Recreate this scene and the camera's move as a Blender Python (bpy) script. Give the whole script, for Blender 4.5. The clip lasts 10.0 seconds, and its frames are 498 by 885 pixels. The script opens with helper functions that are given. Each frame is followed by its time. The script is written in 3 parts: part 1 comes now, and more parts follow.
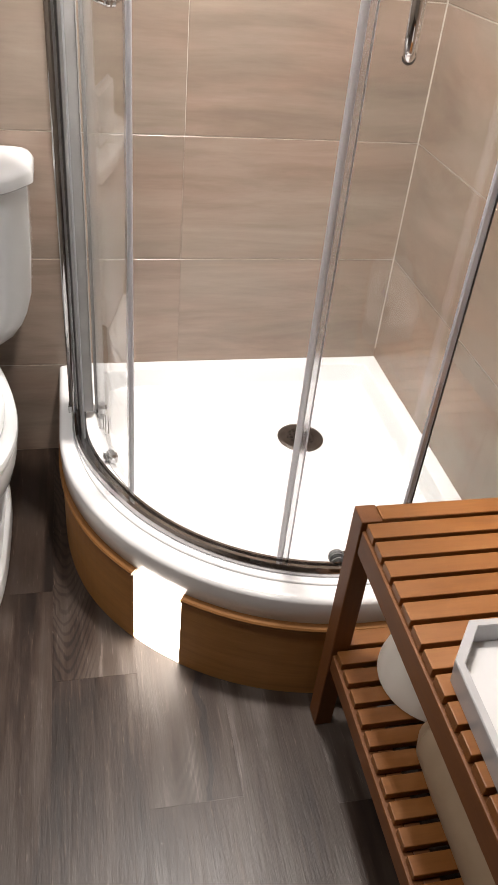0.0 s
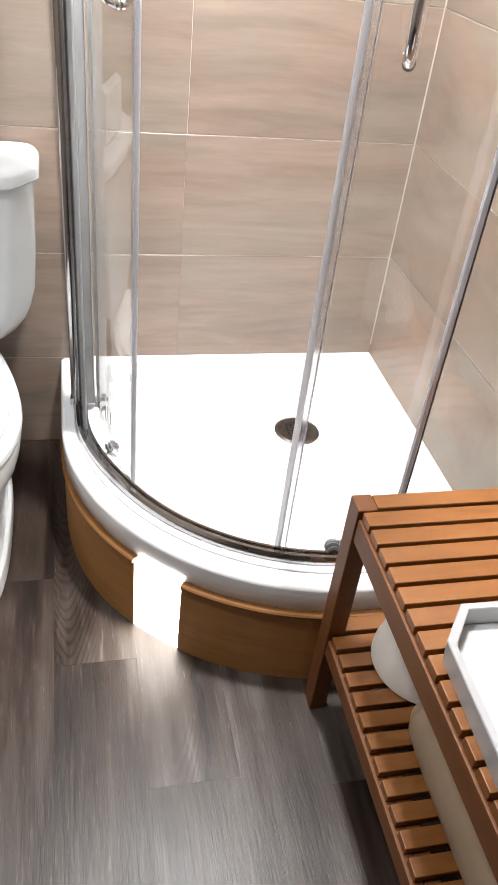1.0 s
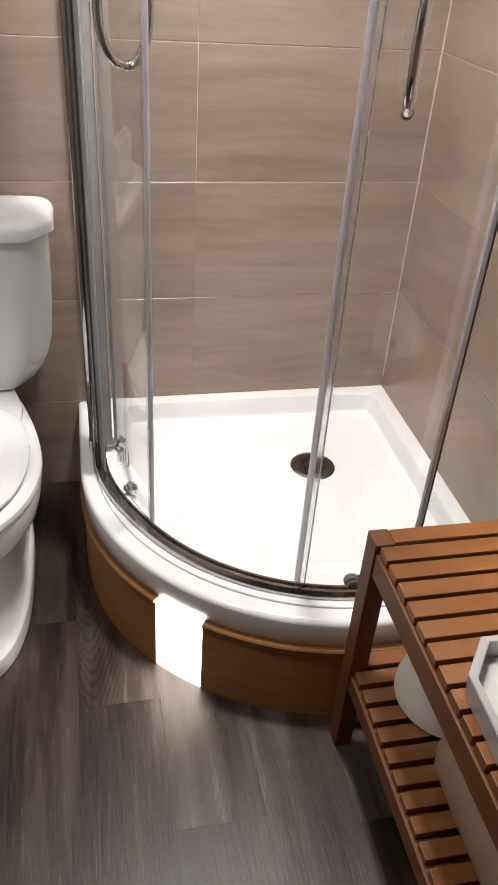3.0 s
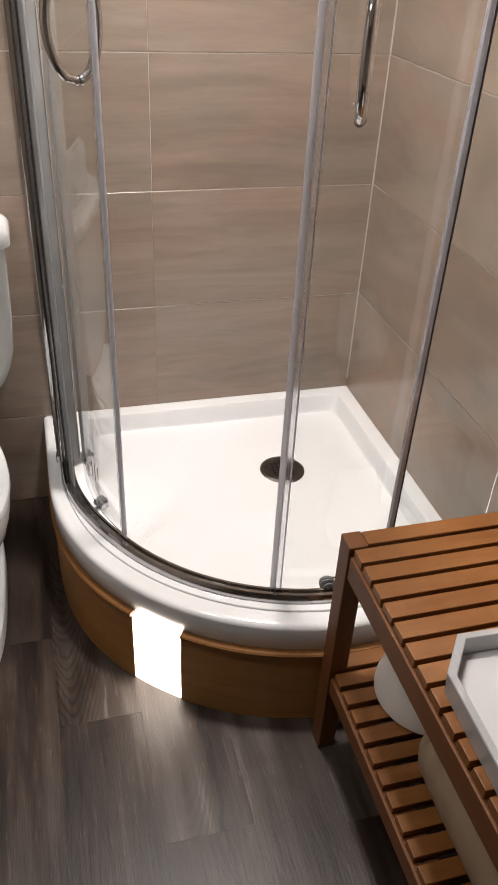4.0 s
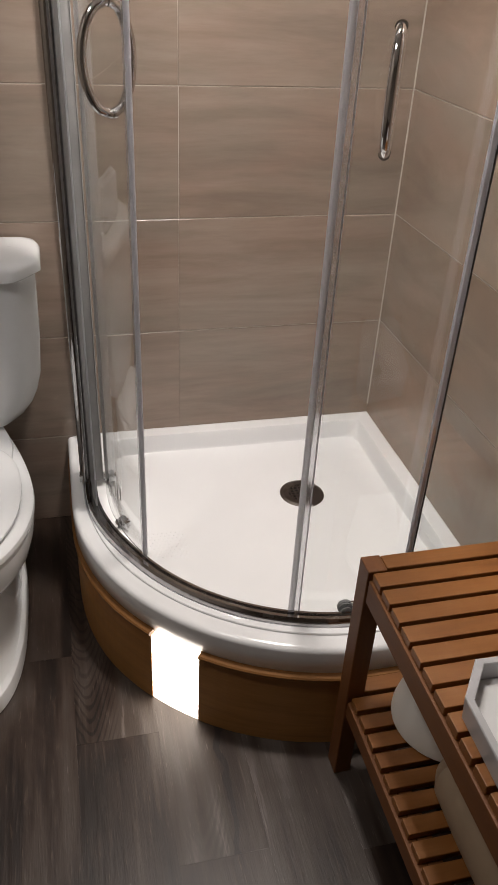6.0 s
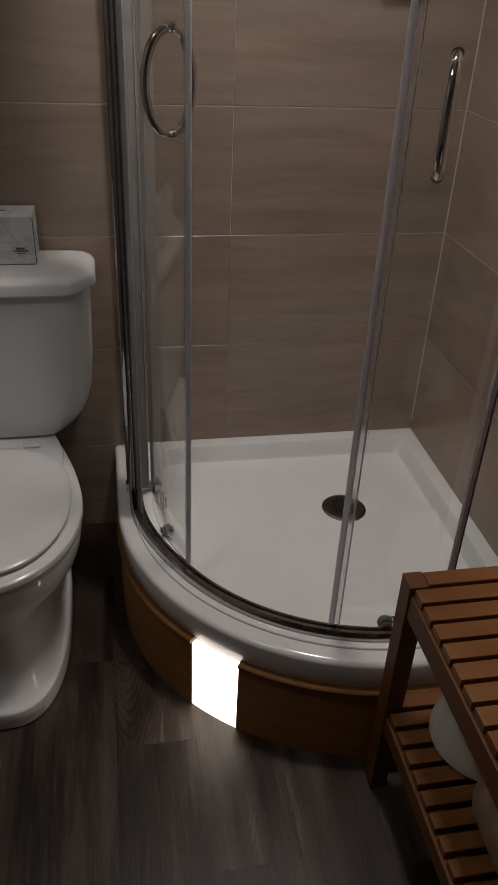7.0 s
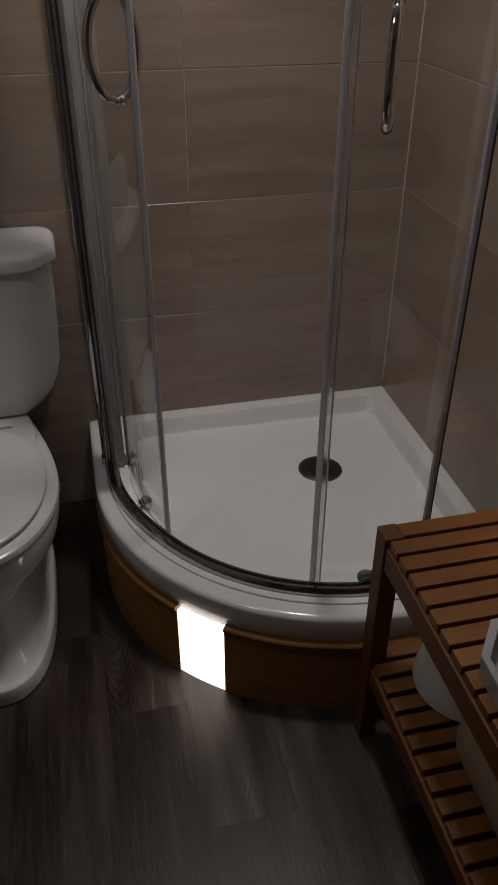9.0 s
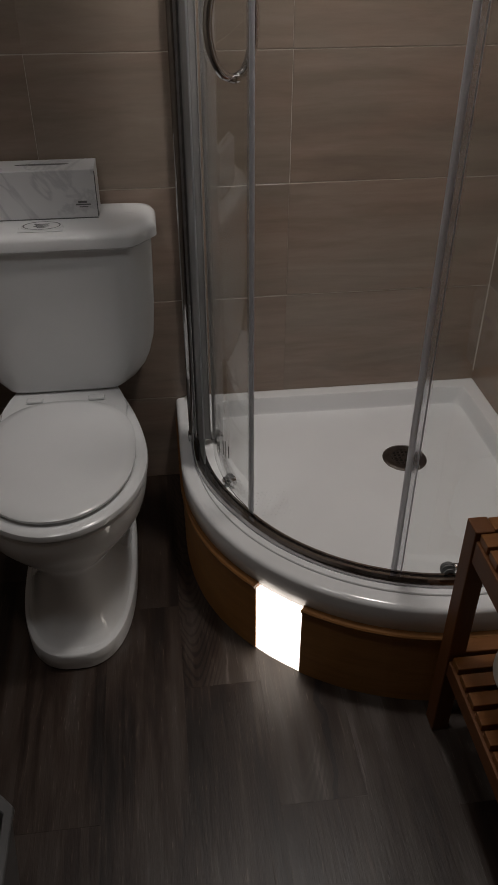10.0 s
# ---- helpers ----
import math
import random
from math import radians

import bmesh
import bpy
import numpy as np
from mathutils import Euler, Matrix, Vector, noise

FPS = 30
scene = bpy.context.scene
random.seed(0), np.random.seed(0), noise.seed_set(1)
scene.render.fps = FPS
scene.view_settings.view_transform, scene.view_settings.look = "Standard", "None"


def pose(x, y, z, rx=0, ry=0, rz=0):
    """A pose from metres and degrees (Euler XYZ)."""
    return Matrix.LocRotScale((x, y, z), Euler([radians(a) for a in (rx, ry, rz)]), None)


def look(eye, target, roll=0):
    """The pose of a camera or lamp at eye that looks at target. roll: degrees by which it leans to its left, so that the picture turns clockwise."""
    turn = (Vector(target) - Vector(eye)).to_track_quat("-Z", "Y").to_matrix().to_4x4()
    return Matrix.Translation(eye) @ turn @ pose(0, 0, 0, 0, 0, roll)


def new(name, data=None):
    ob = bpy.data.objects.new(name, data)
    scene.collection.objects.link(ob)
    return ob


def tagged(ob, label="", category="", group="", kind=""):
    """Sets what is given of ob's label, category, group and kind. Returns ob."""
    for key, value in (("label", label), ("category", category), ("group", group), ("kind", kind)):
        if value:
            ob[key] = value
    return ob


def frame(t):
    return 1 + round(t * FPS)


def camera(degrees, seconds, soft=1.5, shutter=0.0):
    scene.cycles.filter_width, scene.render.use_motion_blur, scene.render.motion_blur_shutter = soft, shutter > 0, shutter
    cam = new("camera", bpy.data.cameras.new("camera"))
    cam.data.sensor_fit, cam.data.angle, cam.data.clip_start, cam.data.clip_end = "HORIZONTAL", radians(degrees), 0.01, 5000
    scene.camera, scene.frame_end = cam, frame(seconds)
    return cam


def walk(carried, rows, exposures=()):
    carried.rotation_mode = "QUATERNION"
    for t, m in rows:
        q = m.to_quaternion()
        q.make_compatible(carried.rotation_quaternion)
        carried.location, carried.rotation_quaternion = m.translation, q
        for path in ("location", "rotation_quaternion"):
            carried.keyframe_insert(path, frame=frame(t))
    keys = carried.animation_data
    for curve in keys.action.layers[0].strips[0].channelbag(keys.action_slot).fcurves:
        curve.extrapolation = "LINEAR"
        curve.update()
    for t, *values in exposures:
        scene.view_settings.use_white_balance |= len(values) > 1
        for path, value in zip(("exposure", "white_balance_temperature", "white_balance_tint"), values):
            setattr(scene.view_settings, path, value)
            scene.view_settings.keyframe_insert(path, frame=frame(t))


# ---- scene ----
cam = camera(35.9, 10.0)
PATH = [
    (0, (-0.832, -1.842, 1.413), (-0.428, -0.294, 0.213), 6.1),
    (0.5, (-0.845, -1.859, 1.412), (-0.445, -0.326, 0.191), 6.4),
    (1, (-0.857, -1.879, 1.43), (-0.432, -0.341, 0.225), 7.1),
    (1.5, (-0.871, -1.886, 1.438), (-0.448, -0.339, 0.243), 6.8),
    (2, (-0.877, -1.891, 1.443), (-0.485, -0.321, 0.268), 5.9),
    (2.5, (-0.863, -1.897, 1.452), (-0.468, -0.317, 0.291), 4.7),
    (2.7, (-0.859, -1.893, 1.453), (-0.474, -0.306, 0.299), 4.3),
    (3.8, (-0.859, -1.886, 1.455), (-0.423, -0.288, 0.333), 3.3),
    (4, (-0.862, -1.882, 1.465), (-0.392, -0.304, 0.331), 3.1),
    (4.5, (-0.867, -1.89, 1.469), (-0.398, -0.301, 0.348), 2.8),
    (5, (-0.876, -1.89, 1.472), (-0.429, -0.295, 0.351), 2.4),
    (5.2, (-0.871, -1.895, 1.465), (-0.436, -0.289, 0.355), 2.2),
    (6.3, (-0.877, -1.905, 1.477), (-0.459, -0.276, 0.396), 3.7),
    (6.5, (-0.886, -1.917, 1.476), (-0.508, -0.293, 0.372), 3.4),
    (7, (-0.891, -1.919, 1.49), (-0.559, -0.257, 0.429), 2.8),
    (7.5, (-0.888, -1.926, 1.496), (-0.511, -0.27, 0.439), 2.9),
    (8, (-0.885, -1.926, 1.494), (-0.522, -0.285, 0.411), 2.1),
    (8.5, (-0.875, -1.933, 1.494), (-0.506, -0.303, 0.396), 1.3),
    (9, (-0.873, -1.938, 1.482), (-0.501, -0.324, 0.361), 0.1),
    (9.5, (-0.892, -1.942, 1.471), (-0.587, -0.342, 0.31), 0.2),
    (10, (-0.918, -1.941, 1.478), (-0.725, -0.317, 0.327), -0.1),
]
EXPOSURES = [(0, 0.90, 6700, 12), (0.5, 1.24, 6450, 11), (1, 1.40, 6150, 8), (1.5, 1.42, 6150, 8), (2, 1.2, 6250, 7), (2.5, 0.60, 6500, 12), (2.7, 0.55, 6500, 12), (4, 0.33, 6650, 12), (4.5, 0.28, 6650, 12),
             (5, 0.12, 6650, 12), (6.3, -0.22, 6700, 12), (6.5, -0.46, 6700, 12), (7, -1.44, 6750, 13), (7.5, -1.76, 6700, 13), (8, -1.77, 6600, 12), (9, -1.77, 6600, 12), (10, -1.50, 6550, 11)]
walk(cam, [(t, look(eye, target, roll)) for t, eye, target, roll in PATH], EXPOSURES)

# ---- world and light ----
world = bpy.data.worlds.new("world")
scene.world = world
world.use_nodes = True
world.node_tree.nodes["Background"].inputs["Color"].default_value = (0.5, 0.47, 0.44, 1)
world.node_tree.nodes["Background"].inputs["Strength"].default_value = 0.0

LAMPS = [(-0.50, -0.58, 12.6, (1.0, 0.945, 0.895), 128), (-1.30, -1.08, 6.6, (1.0, 0.985, 0.97), 160)]
for lx, ly, watts, tone, wide in LAMPS:
    data = bpy.data.lights.new("lamp_light", "AREA")
    data.shape, data.size, data.energy, data.color, data.spread = "DISK", 0.20, watts, tone, radians(wide)
    new("lamp_light", data).matrix_world = pose(lx, ly, 2.335)


# ---- materials ----
def material(name, base=(0.8, 0.8, 0.8), rough=0.5, metal=0.0):
    m = bpy.data.materials.new(name)
    m.use_nodes = True
    b = m.node_tree.nodes["Principled BSDF"]
    b.inputs["Base Color"].default_value = (*base, 1)
    b.inputs["Roughness"].default_value = rough
    b.inputs["Metallic"].default_value = metal
    return m


def tools(m):
    t = m.node_tree

    def node(kind, **values):
        n = t.nodes.new(kind)
        for k, v in values.items():
            n.inputs[k.replace("_", " ")].default_value = v
        return n

    return t.nodes["Principled BSDF"], node, t.links.new


def streaks(m, colours, stretch, scale, detail=6.0, bump=0.1, rough=(0.3, 0.45), fine=8.0, distance=0.001, twist=0.6, by_object=True, fine_share=0.3, blush=None):
    """Streaked colour along one axis at two scales, with fine relief; each piece gets its own part of the pattern."""
    b, node, link = tools(m)
    tc = node("ShaderNodeTexCoord")
    info = node("ShaderNodeObjectInfo")
    shift = node("ShaderNodeVectorMath")
    shift.operation = "MULTIPLY_ADD"
    comb = node("ShaderNodeCombineXYZ")
    for k in ("X", "Y", "Z"):
        link(info.outputs["Random"], comb.inputs[k])
    shift.inputs[1].default_value = (17.0, 23.0, 31.0) if by_object else (0, 0, 0)
    link(comb.outputs[0], shift.inputs[0])
    link(tc.outputs["Object"], shift.inputs[2])
    mp = node("ShaderNodeMapping")
    mp.inputs["Scale"].default_value = stretch
    link(shift.outputs[0], mp.inputs["Vector"])
    n1 = node("ShaderNodeTexNoise", Scale=scale, Detail=detail, Roughness=0.6, Distortion=twist)
    n2 = node("ShaderNodeTexNoise", Scale=scale * fine, Detail=4.0, Roughness=0.65)
    link(mp.outputs[0], n1.inputs["Vector"])
    link(mp.outputs[0], n2.inputs["Vector"])
    mix = node("ShaderNodeMix")
    mix.inputs[0].default_value = fine_share
    link(n1.outputs["Fac"], mix.inputs[2])
    link(n2.outputs["Fac"], mix.inputs[3])
    add = node("ShaderNodeMath")
    add.operation = "MULTIPLY_ADD"
    link(info.outputs["Random"], add.inputs[0])
    add.inputs[1].default_value = 0.08 if by_object else 0.0
    link(mix.outputs[0], add.inputs[2])
    ramp = node("ShaderNodeValToRGB")
    el = ramp.color_ramp.elements
    while len(el) < len(colours):
        el.new(0.5)
    for e, (p, c) in zip(el, colours):
        e.position, e.color = p, (*c, 1)
    link(add.outputs[0], ramp.inputs[0])
    link(ramp.outputs[0], b.inputs["Base Color"])
    if blush:
        # broad clouds between two tints
        n3 = node("ShaderNodeTexNoise", Scale=2.4, Detail=3.0, Roughness=0.55, Distortion=0.5)
        wide = node("ShaderNodeMapping")
        wide.inputs["Scale"].default_value = (0.9, 0.9, 2.2)
        link(shift.outputs[0], wide.inputs["Vector"])
        link(wide.outputs[0], n3.inputs["Vector"])
        tint = node("ShaderNodeValToRGB")
        tint.color_ramp.elements[0].position, tint.color_ramp.elements[1].position = 0.38, 0.62
        tint.color_ramp.elements[0].color, tint.color_ramp.elements[1].color = (*blush[0], 1), (*blush[1], 1)
        link(n3.outputs["Fac"], tint.inputs[0])
        mul = node("ShaderNodeMix")
        mul.data_type, mul.blend_type = "RGBA", "MULTIPLY"
        mul.inputs[0].default_value = 1.0
        link(ramp.outputs[0], mul.inputs[6])
        link(tint.outputs[0], mul.inputs[7])
        link(mul.outputs[2], b.inputs["Base Color"])
    mr = node("ShaderNodeMapRange", To_Min=rough[0], To_Max=rough[1])
    link(n1.outputs["Fac"], mr.inputs["Value"])
    link(mr.outputs[0], b.inputs["Roughness"])
    bp = node("ShaderNodeBump", Strength=bump, Distance=distance)
    link(n2.outputs["Fac"], bp.inputs["Height"])
    link(bp.outputs[0], b.inputs["Normal"])
    return m


def speckled(m, c0, c1, scale, rough, bump=0.05, distance=0.001):
    b, node, link = tools(m)
    tc = node("ShaderNodeTexCoord")
    n1 = node("ShaderNodeTexNoise", Scale=scale, Detail=6.0)
    n2 = node("ShaderNodeTexNoise", Scale=scale * 12, Detail=3.0)
    link(tc.outputs["Object"], n1.inputs["Vector"])
    link(tc.outputs["Object"], n2.inputs["Vector"])
    ramp = node("ShaderNodeValToRGB")
    ramp.color_ramp.elements[0].position, ramp.color_ramp.elements[0].color = 0.3, (*c0, 1)
    ramp.color_ramp.elements[1].position, ramp.color_ramp.elements[1].color = 0.7, (*c1, 1)
    link(n1.outputs["Fac"], ramp.inputs[0])
    link(ramp.outputs[0], b.inputs["Base Color"])
    mr = node("ShaderNodeMapRange", To_Min=rough[0], To_Max=rough[1])
    link(n1.outputs["Fac"], mr.inputs["Value"])
    link(mr.outputs[0], b.inputs["Roughness"])
    bp = node("ShaderNodeBump", Strength=bump, Distance=distance)
    link(n2.outputs["Fac"], bp.inputs["Height"])
    link(bp.outputs[0], b.inputs["Normal"])
    return m


TILE = streaks(material("beige_tile"), [(0.28, (0.188, 0.144, 0.115)), (0.50, (0.254, 0.200, 0.162)), (0.70, (0.309, 0.250, 0.208))],
               (0.9, 1.0, 6.5), 1.8, bump=0.04, rough=(0.16, 0.28), fine=5.0, twist=0.9, fine_share=0.24, blush=((1.045, 0.988, 0.955), (0.985, 1.0, 0.985)))
TILE_SIDE = streaks(material("beige_tile_side"), [(0.28, (0.188, 0.144, 0.115)), (0.50, (0.254, 0.200, 0.162)), (0.70, (0.309, 0.250, 0.208))],
                    (1.0, 1.0, 3.0), 1.6, bump=0.04, rough=(0.16, 0.28), fine=5.0, twist=0.9, fine_share=0.20, blush=((1.07, 0.982, 0.93), (0.985, 1.0, 0.985)))
GROUT = speckled(material("pale_grout"), (0.42, 0.365, 0.31), (0.50, 0.445, 0.385), 40, (0.7, 0.9), 0.3)
def vinyl_plank(figure="", name="grey_vinyl_plank"):
    """Grey-brown printed wood: broad tone, bowed growth lines, fine streaks; each plank its own part of the print."""
    m = material(name)
    b, node, link = tools(m)
    tc, info = node("ShaderNodeTexCoord"), node("ShaderNodeObjectInfo")
    comb = node("ShaderNodeCombineXYZ")
    for k in ("X", "Y", "Z"):
        link(info.outputs["Random"], comb.inputs[k])
    shift = node("ShaderNodeVectorMath")
    shift.operation = "MULTIPLY_ADD"
    shift.inputs[1].default_value = (13.0, 29.0, 7.0)
    link(comb.outputs[0], shift.inputs[0])
    link(tc.outputs["Object"], shift.inputs[2])

    def mapped(scale):
        mp = node("ShaderNodeMapping")
        mp.inputs["Scale"].default_value = scale
        link(shift.outputs[0], mp.inputs["Vector"])
        return mp.outputs[0]

    def sums(x, f, y):
        n = node("ShaderNodeMath")
        n.operation = "MULTIPLY_ADD"
        link(x, n.inputs[0])
        n.inputs[1].default_value = f
        if isinstance(y, float):
            n.inputs[2].default_value = y
        else:
            link(y, n.inputs[2])
        return n.outputs[0]

    def times(x, y):
        n = node("ShaderNodeMath")
        n.operation = "MULTIPLY"
        link(x, n.inputs[0])
        link(y, n.inputs[1])
        return n.outputs[0]

    def ranged(x, lo, hi, a=0.0, z=1.0):
        n = node("ShaderNodeMapRange", From_Min=lo, From_Max=hi, To_Min=a, To_Max=z)
        n.interpolation_type = "SMOOTHSTEP"
        link(x, n.inputs["Value"])
        return n.outputs[0]

    # bands along the plank, a hand's width and less, brown against grey
    broad = node("ShaderNodeTexNoise", Scale=3.0, Detail=2.5, Roughness=0.5, Distortion=0.35)
    link(mapped((4.6, 0.40, 1)), broad.inputs["Vector"])
    blot = node("ShaderNodeTexNoise", Scale=5.0, Detail=4.0, Roughness=0.55, Distortion=0.6)
    link(mapped((1.6, 0.55, 1)), blot.inputs["Vector"])
    streak = node("ShaderNodeTexNoise", Scale=26.0, Detail=7.0, Roughness=0.65, Distortion=0.5)
    link(mapped((3.6, 0.26, 1)), streak.inputs["Vector"])
    pores = node("ShaderNodeTexNoise", Scale=60.0, Detail=2.0, Roughness=0.6)
    link(mapped((4.2, 0.30, 1)), pores.inputs["Vector"])
    # nested growth arches along the middle of a plank, here and there
    sep = node("ShaderNodeSeparateXYZ")
    link(tc.outputs["Object"], sep.inputs[0])
    wob = node("ShaderNodeTexNoise", Scale=9.0, Detail=3.0, Roughness=0.5)
    link(mapped((1.5, 0.8, 1)), wob.inputs["Vector"])
    if figure == "cathedral":
        xo = sums(wob.outputs["Fac"], 0.030, sums(sep.outputs["X"], 1.0, 0.044))
    else:
        xo = sums(wob.outputs["Fac"], 0.05, sums(info.outputs["Random"], 0.07, sums(sep.outputs["X"], 1.0, -0.060)))
    root = node("ShaderNodeMath")
    root.operation = "SQRT"
    link(sums(times(xo, xo), 1.0, 0.00025), root.inputs[0])
    arch = sums(root.outputs[0], -3.6, sums(sep.outputs["Y"], 1.0, sums(wob.outputs["Fac"], 0.09, 0.0)))
    along = node("ShaderNodeCombineXYZ")
    link(arch, along.inputs["Y"])
    lines = node("ShaderNodeTexWave", Scale=9.0, Distortion=1.8, Detail=2.0, Detail_Scale=1.5, Detail_Roughness=0.5)
    lines.wave_type, lines.bands_direction = "BANDS", "Y"
    link(along.outputs[0], lines.inputs["Vector"])
    spot = node("ShaderNodeTexNoise", Scale=2.2, Detail=2.0, Roughness=0.5)
    link(mapped((2.2, 0.9, 1)), spot.inputs["Vector"])
    if figure == "cathedral":
        ring = times(sums(ranged(times(xo, xo), 0.0014, 0.0052), -1.0, 1.0), ranged(lines.outputs["Fac"], 0.50, 0.95))
    else:
        middle = sums(ranged(times(xo, xo), 0.0006, 0.0034), -1.0, 1.0)
        ring = times(middle, times(ranged(spot.outputs["Fac"], 0.58, 0.70), lines.outputs["Fac"]))

    v = sums(ranged(broad.outputs["Fac"], 0.38, 0.62), 0.27, 0.065)
    v = sums(blot.outputs["Fac"], 0.52, v)
    v = sums(ring, -0.125 if figure == "cathedral" else -0.10, v)
    v = sums(streak.outputs["Fac"], 0.20, sums(ranged(streak.outputs["Fac"], 0.57, 0.70), 0.11, v))
    v = sums(pores.outputs["Fac"], 0.04, v)
    v = sums(info.outputs["Random"], 0.15, v)
    v = sums(ranged(pores.outputs["Fac"], 0.66, 0.74), 0.18, v)
    if figure == "knot":
        # a dark rippled vein along the plank
        vein = sums(wob.outputs["Fac"], 0.08, sums(sep.outputs["X"], 1.0, -0.072))
        mark = sums(ranged(times(vein, vein), 0.000002, 0.00005), -1.0, 1.0)
        v = sums(times(mark, ranged(lines.outputs["Fac"], 0.1, 0.9, 0.45, 1.0)), -0.42, v)
    ramp = node("ShaderNodeValToRGB")
    el = ramp.color_ramp.elements
    while len(el) < 5:
        el.new(0.5)
    for e, (q, c) in zip(el, ((0.46, (0.009, 0.006, 0.0045)), (0.57, (0.025, 0.018, 0.0145)), (0.67, (0.042, 0.0325, 0.027)), (0.78, (0.060, 0.050, 0.0435)), (0.95, (0.130, 0.117, 0.107)))):
        e.position, e.color = q, (*c, 1)
    link(v, ramp.inputs[0])
    hue = sums(ranged(broad.outputs["Fac"], 0.36, 0.64), 0.42, sums(info.outputs["Random"], 0.25, sums(blot.outputs["Fac"], 0.9, -0.30)))
    tint = node("ShaderNodeValToRGB")
    te = tint.color_ramp.elements
    te[0].position, te[1].position = 0.25, 0.72
    te[0].color, te[1].color = (1.12, 0.84, 0.66, 1), (0.88, 0.81, 0.77, 1)
    link(hue, tint.inputs[0])
    mul = node("ShaderNodeMix")
    mul.data_type, mul.blend_type = "RGBA", "MULTIPLY"
    mul.inputs[0].default_value = 1.0
    link(ramp.outputs[0], mul.inputs[6])
    link(tint.outputs[0], mul.inputs[7])
    link(mul.outputs[2], b.inputs["Base Color"])
    mr = node("ShaderNodeMapRange", To_Min=0.24, To_Max=0.52)
    link(streak.outputs["Fac"], mr.inputs["Value"])
    link(mr.outputs[0], b.inputs["Roughness"])
    bp = node("ShaderNodeBump", Strength=0.4, Distance=0.0009)
    link(sums(pores.outputs["Fac"], 0.8, streak.outputs["Fac"]), bp.inputs["Height"])
    link(bp.outputs[0], b.inputs["Normal"])
    return m


VINYL = vinyl_plank()
VINYL_CATHEDRAL = vinyl_plank("cathedral", "grey_vinyl_plank_arched")
VINYL_KNOT = vinyl_plank("knot", "grey_vinyl_plank_veined")
OAK = streaks(material("oak_veneer"), [(0.30, (0.275, 0.125, 0.033)), (0.50, (0.360, 0.170, 0.049)), (0.70, (0.430, 0.214, 0.066))],
              (1.0, 1.0, 14.0), 3.0, bump=0.05, rough=(0.3, 0.45), by_object=False)
OAK_EDGE = streaks(material("oak_edge"), [(0.30, (0.150, 0.062, 0.016)), (0.70, (0.220, 0.098, 0.028))], (1, 1, 4), 9.0, rough=(0.3, 0.45), by_object=False)
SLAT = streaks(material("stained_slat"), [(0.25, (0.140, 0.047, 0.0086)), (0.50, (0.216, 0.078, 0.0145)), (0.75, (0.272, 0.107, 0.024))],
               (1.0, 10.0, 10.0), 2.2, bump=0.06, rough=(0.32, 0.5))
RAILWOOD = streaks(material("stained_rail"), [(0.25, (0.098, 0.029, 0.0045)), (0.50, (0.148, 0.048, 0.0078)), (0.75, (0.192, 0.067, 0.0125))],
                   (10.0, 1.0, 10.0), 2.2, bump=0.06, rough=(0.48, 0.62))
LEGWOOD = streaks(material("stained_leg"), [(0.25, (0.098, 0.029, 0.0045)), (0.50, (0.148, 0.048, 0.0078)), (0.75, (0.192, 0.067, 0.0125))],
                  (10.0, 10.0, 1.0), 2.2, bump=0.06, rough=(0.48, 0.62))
ACRYLIC = speckled(material("white_acrylic"), (0.76, 0.765, 0.77), (0.79, 0.795, 0.80), 5, (0.12, 0.22), 0.01)
PORCELAIN = speckled(material("white_porcelain"), (0.74, 0.75, 0.755), (0.77, 0.78, 0.785), 4, (0.025, 0.055), 0.004)
SEATWHITE = speckled(material("white_seat_plastic"), (0.73, 0.74, 0.745), (0.76, 0.77, 0.775), 4, (0.16, 0.24), 0.01)
PLASTER = speckled(material("wall_paint"), (0.25, 0.21, 0.18), (0.29, 0.25, 0.21), 6, (0.6, 0.8), 0.1)
CEILING = speckled(material("ceiling_paint"), (0.78, 0.77, 0.75), (0.82, 0.81, 0.79), 6, (0.7, 0.9), 0.1)
CHROME = speckled(material("chrome", metal=1.0), (0.70, 0.70, 0.71), (0.78, 0.78, 0.79), 30, (0.03, 0.07), 0.0)
# frame chrome: base darkened in place of a dark room mirrored in it
CHROME_DARK_REFLECT = speckled(material("frame_chrome_dark_reflection", metal=1.0), (0.43, 0.42, 0.42), (0.52, 0.51, 0.51), 30, (0.05, 0.12), 0.0)
STEEL = speckled(material("brushed_steel", metal=1.0), (0.15, 0.132, 0.120), (0.20, 0.178, 0.162), 60, (0.25, 0.4), 0.05)
# near-black colour for the shade inside the drain
SUMP_SHADE = speckled(material("painted_hole_shade"), (0.006, 0.005, 0.005), (0.012, 0.01, 0.01), 30, (0.5, 0.7))
RUBBER = speckled(material("grey_seal"), (0.80, 0.80, 0.84), (0.86, 0.86, 0.90), 20, (0.35, 0.5), 0.02)
RUBBER.node_tree.nodes["Principled BSDF"].inputs["Transmission Weight"].default_value = 0.5
JAMBGREY = speckled(material("satin_aluminium_paint"), (0.25, 0.246, 0.242), (0.30, 0.296, 0.292), 20, (0.3, 0.45), 0.02)
BEAD = speckled(material("pale_grey_bead"), (0.84, 0.84, 0.88), (0.89, 0.89, 0.93), 20, (0.35, 0.48), 0.02)
BEAD.node_tree.nodes["Principled BSDF"].inputs["Transmission Weight"].default_value = 0.5
INK = speckled(material("grey_ink"), (0.10, 0.10, 0.10), (0.16, 0.16, 0.16), 40, (0.5, 0.7))
